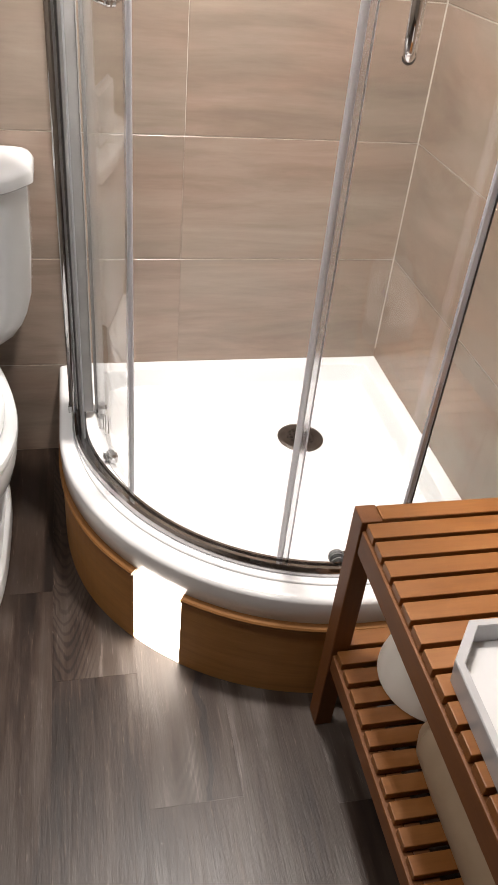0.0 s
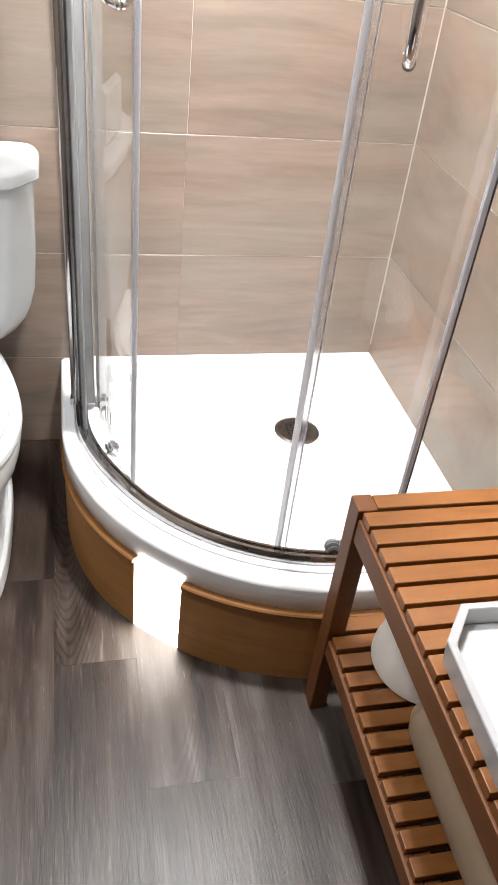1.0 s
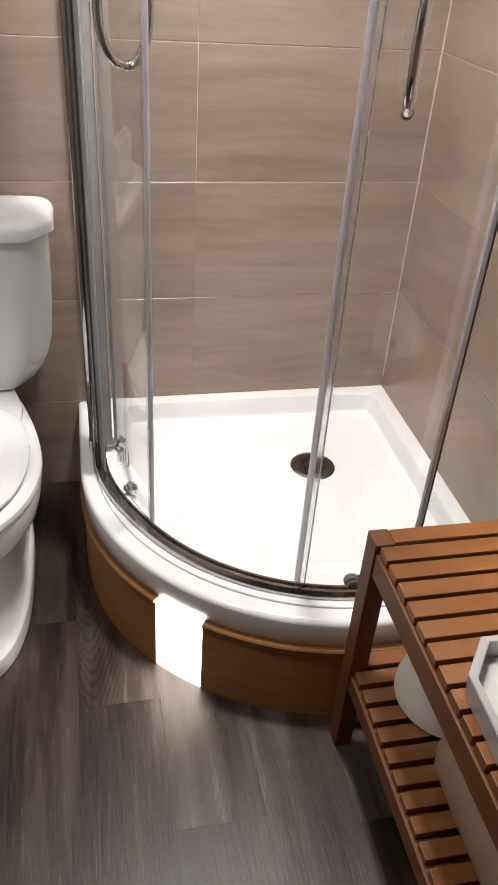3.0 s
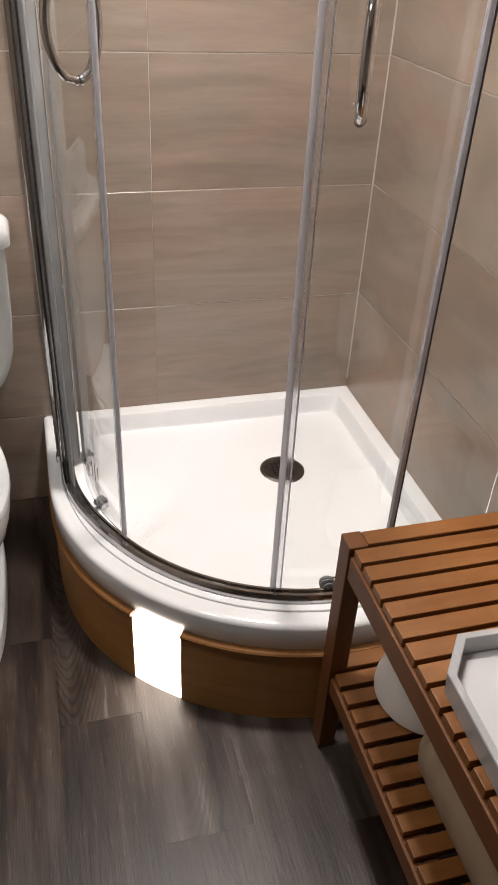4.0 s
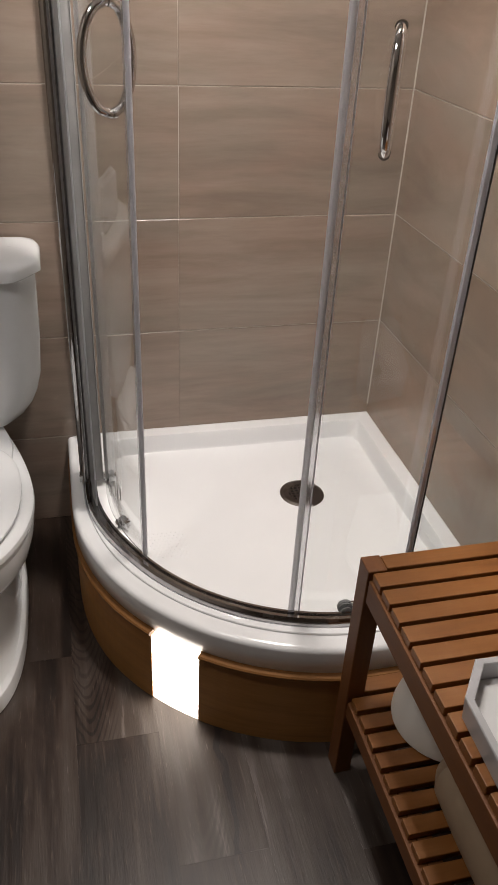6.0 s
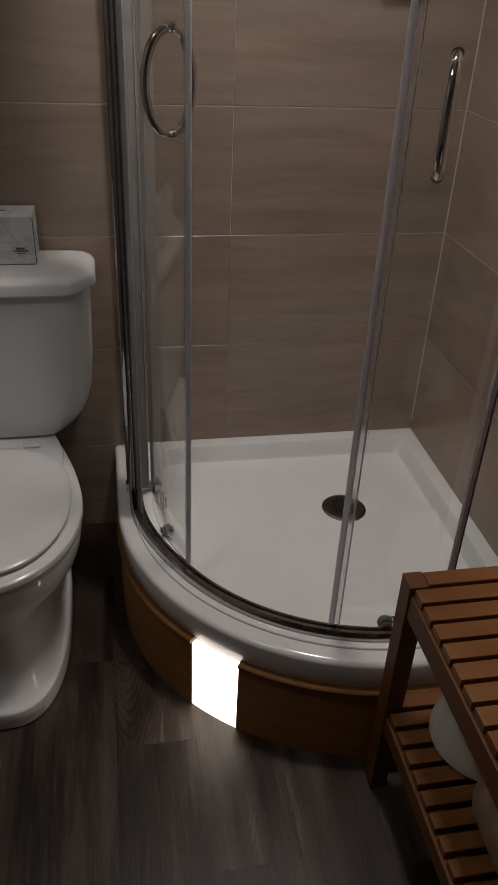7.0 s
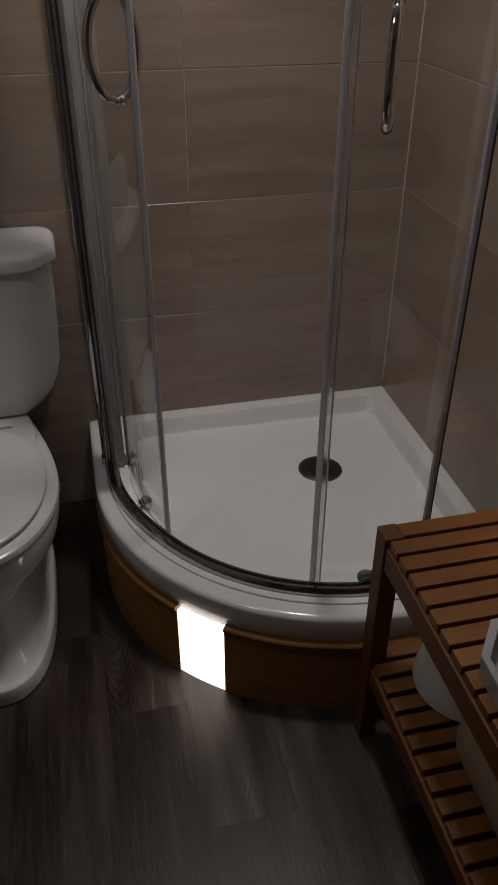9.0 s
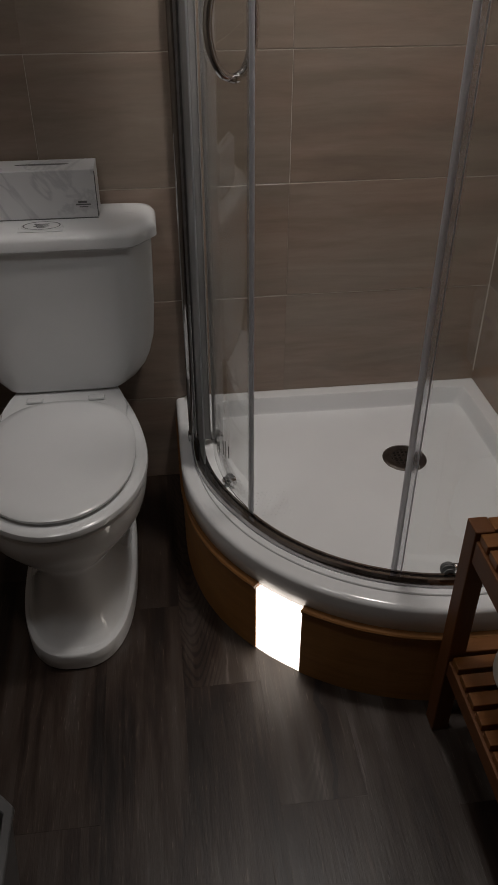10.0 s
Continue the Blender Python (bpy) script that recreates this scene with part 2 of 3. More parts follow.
MARK = speckled(material("etched_grey"), (0.44, 0.43, 0.42), (0.52, 0.51, 0.50), 40, (0.5, 0.7))
WHITEPLASTIC = speckled(material("white_plastic"), (0.60, 0.60, 0.60), (0.65, 0.65, 0.65), 8, (0.22, 0.35), 0.02)
TRAYGREY = speckled(material("pale_grey_lacquer"), (0.43, 0.43, 0.44), (0.48, 0.48, 0.49), 8, (0.15, 0.25), 0.02)
GREYPLASTIC = speckled(material("grey_plastic"), (0.11, 0.11, 0.11), (0.15, 0.15, 0.15), 8, (0.3, 0.45), 0.02)
CREAM = speckled(material("cream_plastic"), (0.84, 0.81, 0.75), (0.88, 0.85, 0.80), 5, (0.4, 0.55), 0.05)
GREYBAG = speckled(material("taupe_wrap"), (0.30, 0.215, 0.14), (0.40, 0.295, 0.20), 7, (0.35, 0.5), 0.1)
PURPLE = speckled(material("purple_print"), (0.10, 0.05, 0.30), (0.14, 0.07, 0.38), 30, (0.4, 0.5))
BROWNPLASTIC = speckled(material("dark_brown_plastic"), (0.03, 0.014, 0.010), (0.05, 0.025, 0.018), 20, (0.4, 0.5))

GLASS = material("clear_glass", (0.97, 0.985, 0.98), 0.0)
GLASS.node_tree.nodes["Principled BSDF"].inputs["Transmission Weight"].default_value = 1.0
GLASS.node_tree.nodes["Principled BSDF"].inputs["IOR"].default_value = 1.5

SEAL = material("clear_vinyl_seal", (0.93, 0.93, 0.95), 0.12)
SEAL.node_tree.nodes["Principled BSDF"].inputs["Transmission Weight"].default_value = 0.9

FROST = material("frosted_seal", (0.50, 0.51, 0.52), 0.4)
FROST.node_tree.nodes["Principled BSDF"].inputs["Transmission Weight"].default_value = 0.6

MARBLE = material("marble_print_card", (0.75, 0.75, 0.75), 0.4)
b_, node_, link_ = tools(MARBLE)
tc_ = node_("ShaderNodeTexCoord")
nz_ = node_("ShaderNodeTexNoise", Scale=3.0, Detail=6.0, Distortion=1.3)
rp_ = node_("ShaderNodeValToRGB")
rp_.color_ramp.elements[0].position, rp_.color_ramp.elements[0].color = 0.485, (0.70, 0.70, 0.71, 1)
rp_.color_ramp.elements[1].position, rp_.color_ramp.elements[1].color = 0.53, (0.70, 0.70, 0.71, 1)
e_ = rp_.color_ramp.elements.new(0.507)
e_.color = (0.55, 0.55, 0.57, 1)
link_(tc_.outputs["Object"], nz_.inputs["Vector"])
link_(nz_.outputs["Fac"], rp_.inputs[0])
link_(rp_.outputs[0], b_.inputs["Base Color"])

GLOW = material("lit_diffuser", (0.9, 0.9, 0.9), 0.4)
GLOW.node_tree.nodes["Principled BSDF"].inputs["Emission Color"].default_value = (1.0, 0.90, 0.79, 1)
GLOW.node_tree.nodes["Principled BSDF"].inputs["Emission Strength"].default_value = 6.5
BULB = material("lit_bulb_glass", (0.9, 0.9, 0.9), 0.4)
BULB.node_tree.nodes["Principled BSDF"].inputs["Emission Color"].default_value = (1.0, 0.985, 0.97, 1)
BULB.node_tree.nodes["Principled BSDF"].inputs["Emission Strength"].default_value = 6.0



# ---- mesh helpers ----
def link_mesh(name, bm, mat, smooth=False, normals=True):
    if normals:
        bmesh.ops.recalc_face_normals(bm, faces=bm.faces)
    if smooth:
        soften(bm)
    me = bpy.data.meshes.new(name)
    bm.to_mesh(me)
    bm.free()
    me.materials.append(mat)
    if smooth:
        for p in me.polygons:
            p.use_smooth = True
    return me


def soften(bm, degrees=38):
    """Keeps the edges sharper than that crisp under smooth shading."""
    for e in bm.edges:
        e.smooth = len(e.link_faces) != 2 or e.calc_face_angle(0) < radians(degrees)


def part(name, bm, mat, parent=None, label="", smooth=False):
    ob = new(name, link_mesh(name, bm, mat, smooth))
    if parent is not None:
        ob.parent = parent
    if label:
        ob["label"] = label
    return ob


def base(name, x=0.0, y=0.0, z=0.0, label="", category="", group="", kind=""):
    ob = new(name)
    ob.matrix_basis = pose(x, y, z)
    return tagged(ob, label, category, group, kind)


def box(x0, x1, y0, y1, z0, z1, bevel=0.0, segments=2, bm=None):
    own = bmesh.new()
    bmesh.ops.create_cube(own, size=1.0)
    for v in own.verts:
        v.co = ((x0 + x1) / 2 + v.co.x * (x1 - x0), (y0 + y1) / 2 + v.co.y * (y1 - y0), (z0 + z1) / 2 + v.co.z * (z1 - z0))
    if bevel:
        bmesh.ops.bevel(own, geom=own.edges[:], offset=bevel, segments=segments, affect="EDGES", profile=0.5)
    if bm is None:
        return own
    me = bpy.data.meshes.new("t")
    own.to_mesh(me)
    own.free()
    bm.from_mesh(me)
    bpy.data.meshes.remove(me)
    return bm


def loft(rings, caps=True, closed=True, bm=None):
    """Skin over rings of points, all of one length."""
    bm = bm or bmesh.new()
    vs = [[bm.verts.new(p) for p in ring] for ring in rings]
    n = len(rings[0])
    for a, b in zip(vs, vs[1:]):
        for i in range(n if closed else n - 1):
            bm.faces.new((a[i], a[(i + 1) % n], b[(i + 1) % n], b[i]))
    if caps and closed:
        bm.faces.new(vs[0][::-1])
        bm.faces.new(vs[-1])
    return bm


def lathe(profile, n=32, at=(0, 0, 0)):
    return loft([[(at[0] + r * math.cos(2 * math.pi * k / n), at[1] + r * math.sin(2 * math.pi * k / n), at[2] + z) for k in range(n)] for r, z in profile])


def tube(points, radius, n=12, bm=None):
    """A round bar along points."""
    pts = [Vector(p) for p in points]
    rings, up = [], Vector((0.123, 0.31, 0.94)).normalized()
    for i, p in enumerate(pts):
        d = (pts[min(i + 1, len(pts) - 1)] - pts[max(i - 1, 0)]).normalized()
        a = d.cross(up).normalized()
        c = a.cross(d).normalized()
        up = c if abs(c.dot(d)) < 0.5 else up
        rings.append([p + radius * (a * math.cos(2 * math.pi * k / n) + c * math.sin(2 * math.pi * k / n)) for k in range(n)])
    return loft(rings, bm=bm)


# the shower's plan: a straight side from the back wall, a quarter round about CX, CY, a straight side to the side wall
CX, CY = -0.302, -0.305


def station(u, r):
    """Plan point at u: -1 to 0 the first straight side, 0 to 90 degrees of the round, 90 to 91 the second straight side."""
    if u <= 0:
        return (CX - r, CY * (1 + u))
    if u >= 90:
        return (CX * (91 - u), CY - r)
    return (CX - r * math.cos(radians(u)), CY - r * math.sin(radians(u)))


def stations(u0, u1):
    us = [u0]
    for u in [-1 + k / 8 for k in range(8)] + [k * 2.5 for k in range(37)] + [90 + k / 8 for k in range(1, 9)]:
        if u0 + 1e-4 < u < u1 - 1e-4:
            us.append(u)
    return us + [u1]


def sweep(profile, u0, u1, bm=None, flare=0.0):
    """A closed profile of (radius, height) drawn along the plan; flare: how far the first straight side stands out more."""
    def wide(u):
        k = min(max(1 - u / 32, 0), 1)
        return flare * k * k * (3 - 2 * k)
    return loft([[(*station(u, r + wide(u)), z) for r, z in profile] for u in stations(u0, u1)], bm=bm)


def rounded(r0, r1, z0, z1, c):
    return [(r0 + c, z0), (r1 - c, z0), (r1, z0 + c), (r1, z1 - c), (r1 - c, z1), (r0 + c, z1), (r0, z1 - c), (r0, z0 + c)]


# ---- setting ----
XL, YB, H = -1.72, -2.75, 2.42
ROWS = [0.0] + [0.2855 + 0.305 * k for k in range(7)] + [2.42]
COLS = [-1.72, -1.193, -0.583, 0.0]

floor = tagged(part("floor", box(XL - 0.1, 0.1, YB - 0.1, 0.1, -0.06, -0.006), VINYL), "grey-brown wood-look vinyl plank floor", "floor", kind="structure")
wall_north = tagged(part("wall_north", box(XL - 0.1, 0.0, 0.0, 0.12, -0.06, H), GROUT), "beige streaked large-format tiles with pale grout", "wall", kind="structure")
wall_east = tagged(part("wall_east", box(0.0, 0.12, YB - 0.1, 0.12, -0.06, H), GROUT), "beige streaked large-format tiles beside the shower", "wall", kind="structure")
wall_west = tagged(part("wall_west", box(XL - 0.12, XL, YB, 0.0, -0.06, H), PLASTER), "plain warm beige painted wall", "wall", kind="structure")
wall_south = tagged(part("wall_south", box(XL - 0.12, 0.0, YB - 0.12, YB, -0.06, H), PLASTER), "plain warm beige painted wall", "wall", kind="structure")
ceiling = tagged(part("ceiling", box(XL - 0.12, 0.12, YB - 0.12, 0.12, H, H + 0.1), CEILING), "plain white painted ceiling", "ceiling", kind="structure")


# ---- shower tray ----
def tray_height(x, y):
    front = math.hypot(min(x - CX, 0), min(y - CY, 0))
    if x > CX and y > CY:
        front = 0
    ds = (-y, -x, 0.6 - front - 0.066)
    k = 0.012
    d = -k * math.log(sum(math.exp(-max(v, -0.3) / k) for v in ds))
    s = min(max((d - 0.040) / 0.015, 0), 1)
    s = s * s * (3 - 2 * s)
    fall = 0.006 * min(1, math.hypot(x - CX, y - CY) / 0.4)
    return 0.287 - s * (0.287 - 0.232 - fall)


def shower_tray():
    thing = base("shower_tray", -0.45, -0.45, 0.205, "glossy white acrylic quadrant shower tray on a wooden plinth", "shower tray")

    def outline(r):
        o = [((CX - r) * (k / 40), 0.0) for k in range(40)] + [(CX - r, CY * k / 14) for k in range(14)]
        o += [station(k * 1.5, r) for k in range(61)] + [(CX * (1 - k / 14), CY - r) for k in range(1, 15)]
        return o + [(0.0, (CY - r) * (1 - k / 40)) for k in range(1, 40)]

    rings = []
    for r, z in ((0.599, 0.2065), (0.601, 0.209), (0.6025, 0.250), (0.6025, 0.2695), (0.6012, 0.2745), (0.5980, 0.2785), (0.5935, 0.2808), (0.588, 0.2820), (0.577, 0.2840), (0.569, 0.2862)):
        rings.append([(x, y, z) for x, y in outline(r)])
    cx, cy = -0.36, -0.36
    for f in [0.985, 0.97, 0.955, 0.94] + [0.932 - 0.0045 * k for k in range(72)] + [0.56 - 0.08 * k for k in range(7)] + [0.02]:
        rings.append([(cx + f * (x - cx), cy + f * (y - cy), tray_height(cx + f * (x - cx), cy + f * (y - cy))) for x, y in outline(0.569)])
    bm = loft(rings)
    bmesh.ops.translate(bm, verts=bm.verts, vec=(0.45, 0.45, -0.205))
    part("basin", bm, ACRYLIC, thing, smooth=True)
    # a low step on the rim outside the rail
    bm = sweep([(0.545, 0.284), (0.566, 0.284), (0.566, 0.2895), (0.5645, 0.2915), (0.545, 0.2915)], -1, 91)
    bmesh.ops.translate(bm, verts=bm.verts, vec=(0.45, 0.45, -0.205))
    part("rim_step", bm, ACRYLIC, thing)
    # raised non-slip dots
    bm = bmesh.new()
    for i in range(9):
        for j in range(9):
            x, y = -0.735 + 0.011 * i + 0.0055 * (j % 2), -0.505 + 0.011 * j
            if math.hypot(x - CX, y - CY) < 0.458:
                m = Matrix.Translation((x + 0.45, y + 0.45, tray_height(x, y) - 0.205)) @ Matrix.Diagonal((1, 1, 0.45, 1))
                bmesh.ops.create_icosphere(bm, subdivisions=1, radius=0.0032, matrix=m)
    part("non_slip_dots", bm, ACRYLIC, thing, smooth=True)
    return thing


shower_tray()


def drain_cover():
    z = tray_height(CX, CY)
    thing = base("drain_cover", -0.296, -0.309, z, "round brushed steel shower drain grate in the tray", "drain")
    n, r = 48, 0.060
    bm = lathe([(0.0355, 0.001), (0.036, 0.0042), (0.052, 0.0045), (r, 0.002), (r, 0.0003)], n)
    part("flange", bm, STEEL, thing, smooth=False)
    # no hole is cut: a flat near-black disc paints the shade below the grate
    bm = lathe([(0.041, 0.0002), (0.041, 0.0012)], 32)
    part("sump", bm, SUMP_SHADE, thing)
    bm = bmesh.new()
    for k in range(-2, 4):
        c = (k - 0.5) * 0.0118
        h = math.sqrt(0.0357 ** 2 - c * c)
        box(c - 0.0019, c + 0.0019, -h, h, 0.0014, 0.0040, bm=bm)
        box(-h, h, c - 0.0019, c + 0.0019, 0.0013, 0.0039, bm=bm)
    part("grate", bm, STEEL, thing)
    part("screw", lathe([(0.004, 0.003), (0.004, 0.0052), (0.002, 0.0058)], 12), STEEL, thing)
    return thing


drain_cover()


# ---- plinth under the tray ----
def shower_plinth():
    thing = base("shower_plinth", 0, 0, 0, "curved oak-veneered plinth with a lit gap between its panels", "plinth")
    part("core", sweep([(0.50, 0.0), (0.596, 0.0), (0.596, 0.205), (0.50, 0.205)], -1, 91, flare=-0.012), OAK_EDGE, thing, "plain wooden core")
    gap0, gap1 = 42.0, 53.6
    for a, b in ((-1, gap0), (gap1, 91)):
        p = part("veneer_panel", sweep([(0.598, 0.0), (0.612, 0.0), (0.613, 0.001), (0.613, 0.203), (0.612, 0.204), (0.598, 0.204)], a, b, flare=-0.012), OAK, thing, "honey oak veneer panel")
        part("cap_strip", sweep([(0.5985, 0.2045), (0.617, 0.2045), (0.6195, 0.207), (0.6195, 0.2115), (0.6165, 0.2145), (0.6015, 0.2145), (0.6015, 0.2065), (0.5985, 0.2065)], a, b, flare=-0.012), OAK_EDGE, p, "rounded oak edge strip")
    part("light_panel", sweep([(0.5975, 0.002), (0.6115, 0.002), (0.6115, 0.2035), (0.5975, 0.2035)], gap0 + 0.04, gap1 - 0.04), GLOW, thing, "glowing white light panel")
    return thing


shower_plinth()


# ---- shower enclosure ----
TOP = 1.98
POST_L, POST_R = -0.17, 90.17


def upright(name, u, r0, r1, half, z0, z1, mat, parent, label=""):
    """A standing bar across the plan at u."""
    a, b = Vector((*station(u, r0), 0)), Vector((*station(u, r1), 0))
    d = (b - a).normalized()
    s = Vector((-d.y, d.x, 0)) * half
    rings = []
    c = 0.002
    for z in (z0, z1):
        ring = []
        for p, o, i in ((a, -1, 1), (b, -1, -1), (b, 1, -1), (a, 1, 1)):
            q = p + s * o
            ring += [q + d * c * i, q - s.normalized() * o * c] if (o, i) in ((-1, 1), (1, -1)) else [q - s.normalized() * o * c, q + d * c * i]
        rings.append([(*v.to_2d(), z) for v in ring])
    return part(name, loft(rings), mat, parent, label)


def handle(u, r, z0, z1, parent, facing):
    foot = Vector((*station(u, r), 0))
    out_way = Vector((-math.cos(radians(facing)), -math.sin(radians(facing)), 0))
    for side in (1, -1):
        pts = []
        for k in range(25):
            w = k / 24
            out = (0.047 if side > 0 else 0.036) * math.sin(math.pi * w) ** 0.45
            pts.append(foot + out_way * side * (0.004 + out) + Vector((0, 0, z0 + (z1 - z0) * w)))
        h = part("handle", tube(pts, 0.0078, 16), CHROME, parent, "chrome bow handle", smooth=True)
        for z in (z0, z1):
            part("collar", tube([foot + out_way * side * 0.0035 + Vector((0, 0, z)), foot + out_way * side * 0.009 + Vector((0, 0, z))], 0.0086, 18), CHROME, h)


def roller(u, r, z, parent):
    c = Vector((*station(u, r - 0.013), z))
    d = (Vector((*station(u, r), z)) - c).normalized()
    t = Vector((-d.y, d.x, 0))
    ro = part("roller", tube([c - d * 0.0065, c - d * 0.004, c + d * 0.004, c + d * 0.0065], 0.0150, 24), INK, parent, "small dark door roller with chrome fittings")
    part("roller_tyre", tube([c - d * 0.0025, c + d * 0.0025], 0.0168, 24), INK, ro, "dark rubber tyre")
    part("roller_cap", tube([c - d * 0.0125, c - d * 0.0065], 0.0085, 16), CHROME, ro)
    part("roller_pin", tube([c + d * 0.0065, c + d * 0.017, c + d * 0.021, c + d * 0.0225], 0.0075, 16), CHROME, ro)
    part("roller_washer", tube([c + d * 0.0165, c + d * 0.0185], 0.0118, 20), INK, ro, "dark washer")
    part("roller_block", tube([c + t * 0.012 + Vector((0, 0, 0.006)), c + t * 0.024 + Vector((0, 0, 0.006))], 0.008, 12), CHROME, ro)


def bead(u, r, radius):
    x, y = station(u, r)
    return tube([(x, y, 0.298), (x, y, TOP - 0.005)], radius, 14)


def shower_enclosure():
    thing = base("shower_enclosure", 0, 0, 0, "quadrant glass shower enclosure with chrome frame and sliding doors part open", "shower enclosure")
    rail = part("bottom_rail", sweep([(0.517, 0.2875), (0.547, 0.2875), (0.549, 0.290), (0.546, 0.304), (0.541, 0.309), (0.534, 0.309), (0.533, 0.300), (0.524, 0.300), (0.523, 0.306), (0.518, 0.306)], -1, 91, flare=0.019), CHROME_DARK_REFLECT, thing, "curved chrome bottom rail")
    part("rail_seal", sweep([(0.5485, 0.2875), (0.552, 0.2875), (0.5495, 0.293)], -1, 91, flare=0.019), RUBBER, rail)
    part("top_rail", sweep(rounded(0.515, 0.55, TOP, TOP + 0.045, 0.004), -1, 91, flare=0.019), CHROME, thing, "curved chrome top rail")
    for wall_u, u in ((-1, POST_L), (91, POST_R)):
        e, fl, half = (0.05, 0.020, 0.011) if wall_u < 0 else (-0.05, 0.0, 0.006)
        if wall_u < 0:
            upright("wall_profile", wall_u + e, 0.531 + fl, 0.549 + fl, 0.014, 0.309, TOP, CHROME_DARK_REFLECT, thing, "chrome wall profile")
        inset = 0.0 if wall_u < 0 else 0.007
        fl = fl and 0.027
        if wall_u < 0:
            post = part("post", tube([(*station(u, 0.563), 0.309), (*station(u, 0.563), TOP)], 0.0122, 28), CHROME_DARK_REFLECT, thing, "round chrome upright post", smooth=True)
        else:
            post = upright("post", u, 0.525 + inset, 0.547 - inset, half, 0.309, TOP, BEAD, thing, "pale grey upright post")
        upright("post_foot", u, 0.521 + fl + inset, 0.551 + fl - inset, half + 0.001, 0.3085, 0.325, CHROME, post)
        lo, hi = (wall_u + e, u) if wall_u < 0 else (u + 0.0305, wall_u + 0.005)
        pane = part("fixed_pane", sweep([(0.532, 0.306), (0.538, 0.306), (0.538, TOP), (0.532, TOP)], lo, hi, flare=0.019), GLASS, thing, "clear fixed glass pane")
        pane.visible_shadow = False
    upright("post_gasket", 90.1948, 0.533, 0.539, 0.0008, 0.309, TOP, GREYPLASTIC, post, "dark rubber gasket")
    upright("jamb", POST_L, 0.5180, 0.5517, 0.0120, 0.309, TOP, JAMBGREY, thing, "pale grey aluminium jamb")
    part("jamb_seal", sweep([(0.527, 0.309), (0.531, 0.309), (0.531, TOP), (0.527, TOP)], -0.12, 7.0, flare=0.019), FROST, thing, "frosted grey jamb seal")
    for lo, hi, hand, facing in ((-0.45, 28.6, 23.6, 24.5), (73.4, 90.93, 78.6, 65.0)):
        door = part("sliding_door", sweep([(0.509, 0.300), (0.515, 0.300), (0.515, TOP - 0.005), (0.509, TOP - 0.005)], lo, hi), GLASS, thing, "clear curved sliding glass door", smooth=True)
        door.visible_shadow = False
        handle(hand, 0.512, 1.230, 1.394, door, facing)
        roller(15.4 if lo < 0 else 84.2, 0.512, 0.304, door)
        if lo < 0:
            part("edge_seal", sweep([(0.508, 0.298), (0.516, 0.298), (0.516, TOP - 0.005), (0.508, TOP - 0.005)], 28.5, 29.1), SEAL, door, "clear vinyl edge seal")
            part("edge_bar", bead(29.5, 0.512, 0.0052), BEAD, door, "pale grey edge bar", smooth=True)
            roller(-0.2, 0.512, 0.306, door)
        else:
            part("edge_bar", bead(71.15, 0.512, 0.0064), BEAD, door, "pale grey edge bar", smooth=True)
            part("edge_seal", sweep([(0.507, 0.298), (0.517, 0.298), (0.517, TOP - 0.005), (0.507, TOP - 0.005)], 71.90, 72.75), SEAL, door, "clear vinyl edge seal")
            part("edge_lip", bead(72.95, 0.512, 0.0017), BEAD, door, smooth=True)
    # unreadable etched maker's mark: plain bars
    for u, w, z0, z1 in ((10.6, 0.22, 0.368, 0.398), (12.6, 0.22, 0.376, 0.406), (11.6, 0.8, 0.368, 0.372), (11.8, 0.8, 0.400, 0.404), (15.2, 0.28, 0.392, 0.436), (16.6, 0.28, 0.392, 0.444), (18.0, 0.28, 0.404, 0.440)):
        u, z0, z1 = 13.2 + 1.35 * (u - 14.3), z0 - 0.014, z1 - 0.014
        part("etched_mark", sweep([(0.5152, z0), (0.5158, z0), (0.5158, z1), (0.5152, z1)], u - w, u + w), MARK, thing)
    return thing


shower_enclosure()


# ---- things in the shower ----
def shower_shelf():
    thing = base("shower_shelf", -0.205, -0.03, 1.470, "small dark brown plastic ledge on the shower wall", "shelf")
    part("board", box(-0.06, 0.03, 0.0, 0.0285, 0.0, 0.014, 0.003), BROWNPLASTIC, thing)
    part("lip", box(-0.06, 0.03, -0.0065, -0.0005, 0.0, 0.030, 0.002), BROWNPLASTIC, thing)
    part("bracket", box(0.012, 0.026, 0.012, 0.0285, -0.036, -0.0005, 0.003), BROWNPLASTIC, thing)
    return thing


shower_shelf()


# ---- toilet ----
TX = -1.187


def egg(cx, y0, y1, w, z, n=40, p=2.3, back=0.55, rear=3.4):
    """An egg-shaped ring: rounded to the front y0, squarer to the back y1."""
    ring = []
    ym = y0 + (y1 - y0) * back
    for k in range(n):
        a = 2 * math.pi * k / n
        c, s = math.cos(a), math.sin(a)
        pw = p if s < 0 else rear
        x = w * math.copysign(abs(c) ** (2 / pw), c)
        y = ym + (ym - y0 if s < 0 else y1 - ym) * math.copysign(abs(s) ** (2 / pw), s)
        ring.append((cx + x, y, z))
    return ring


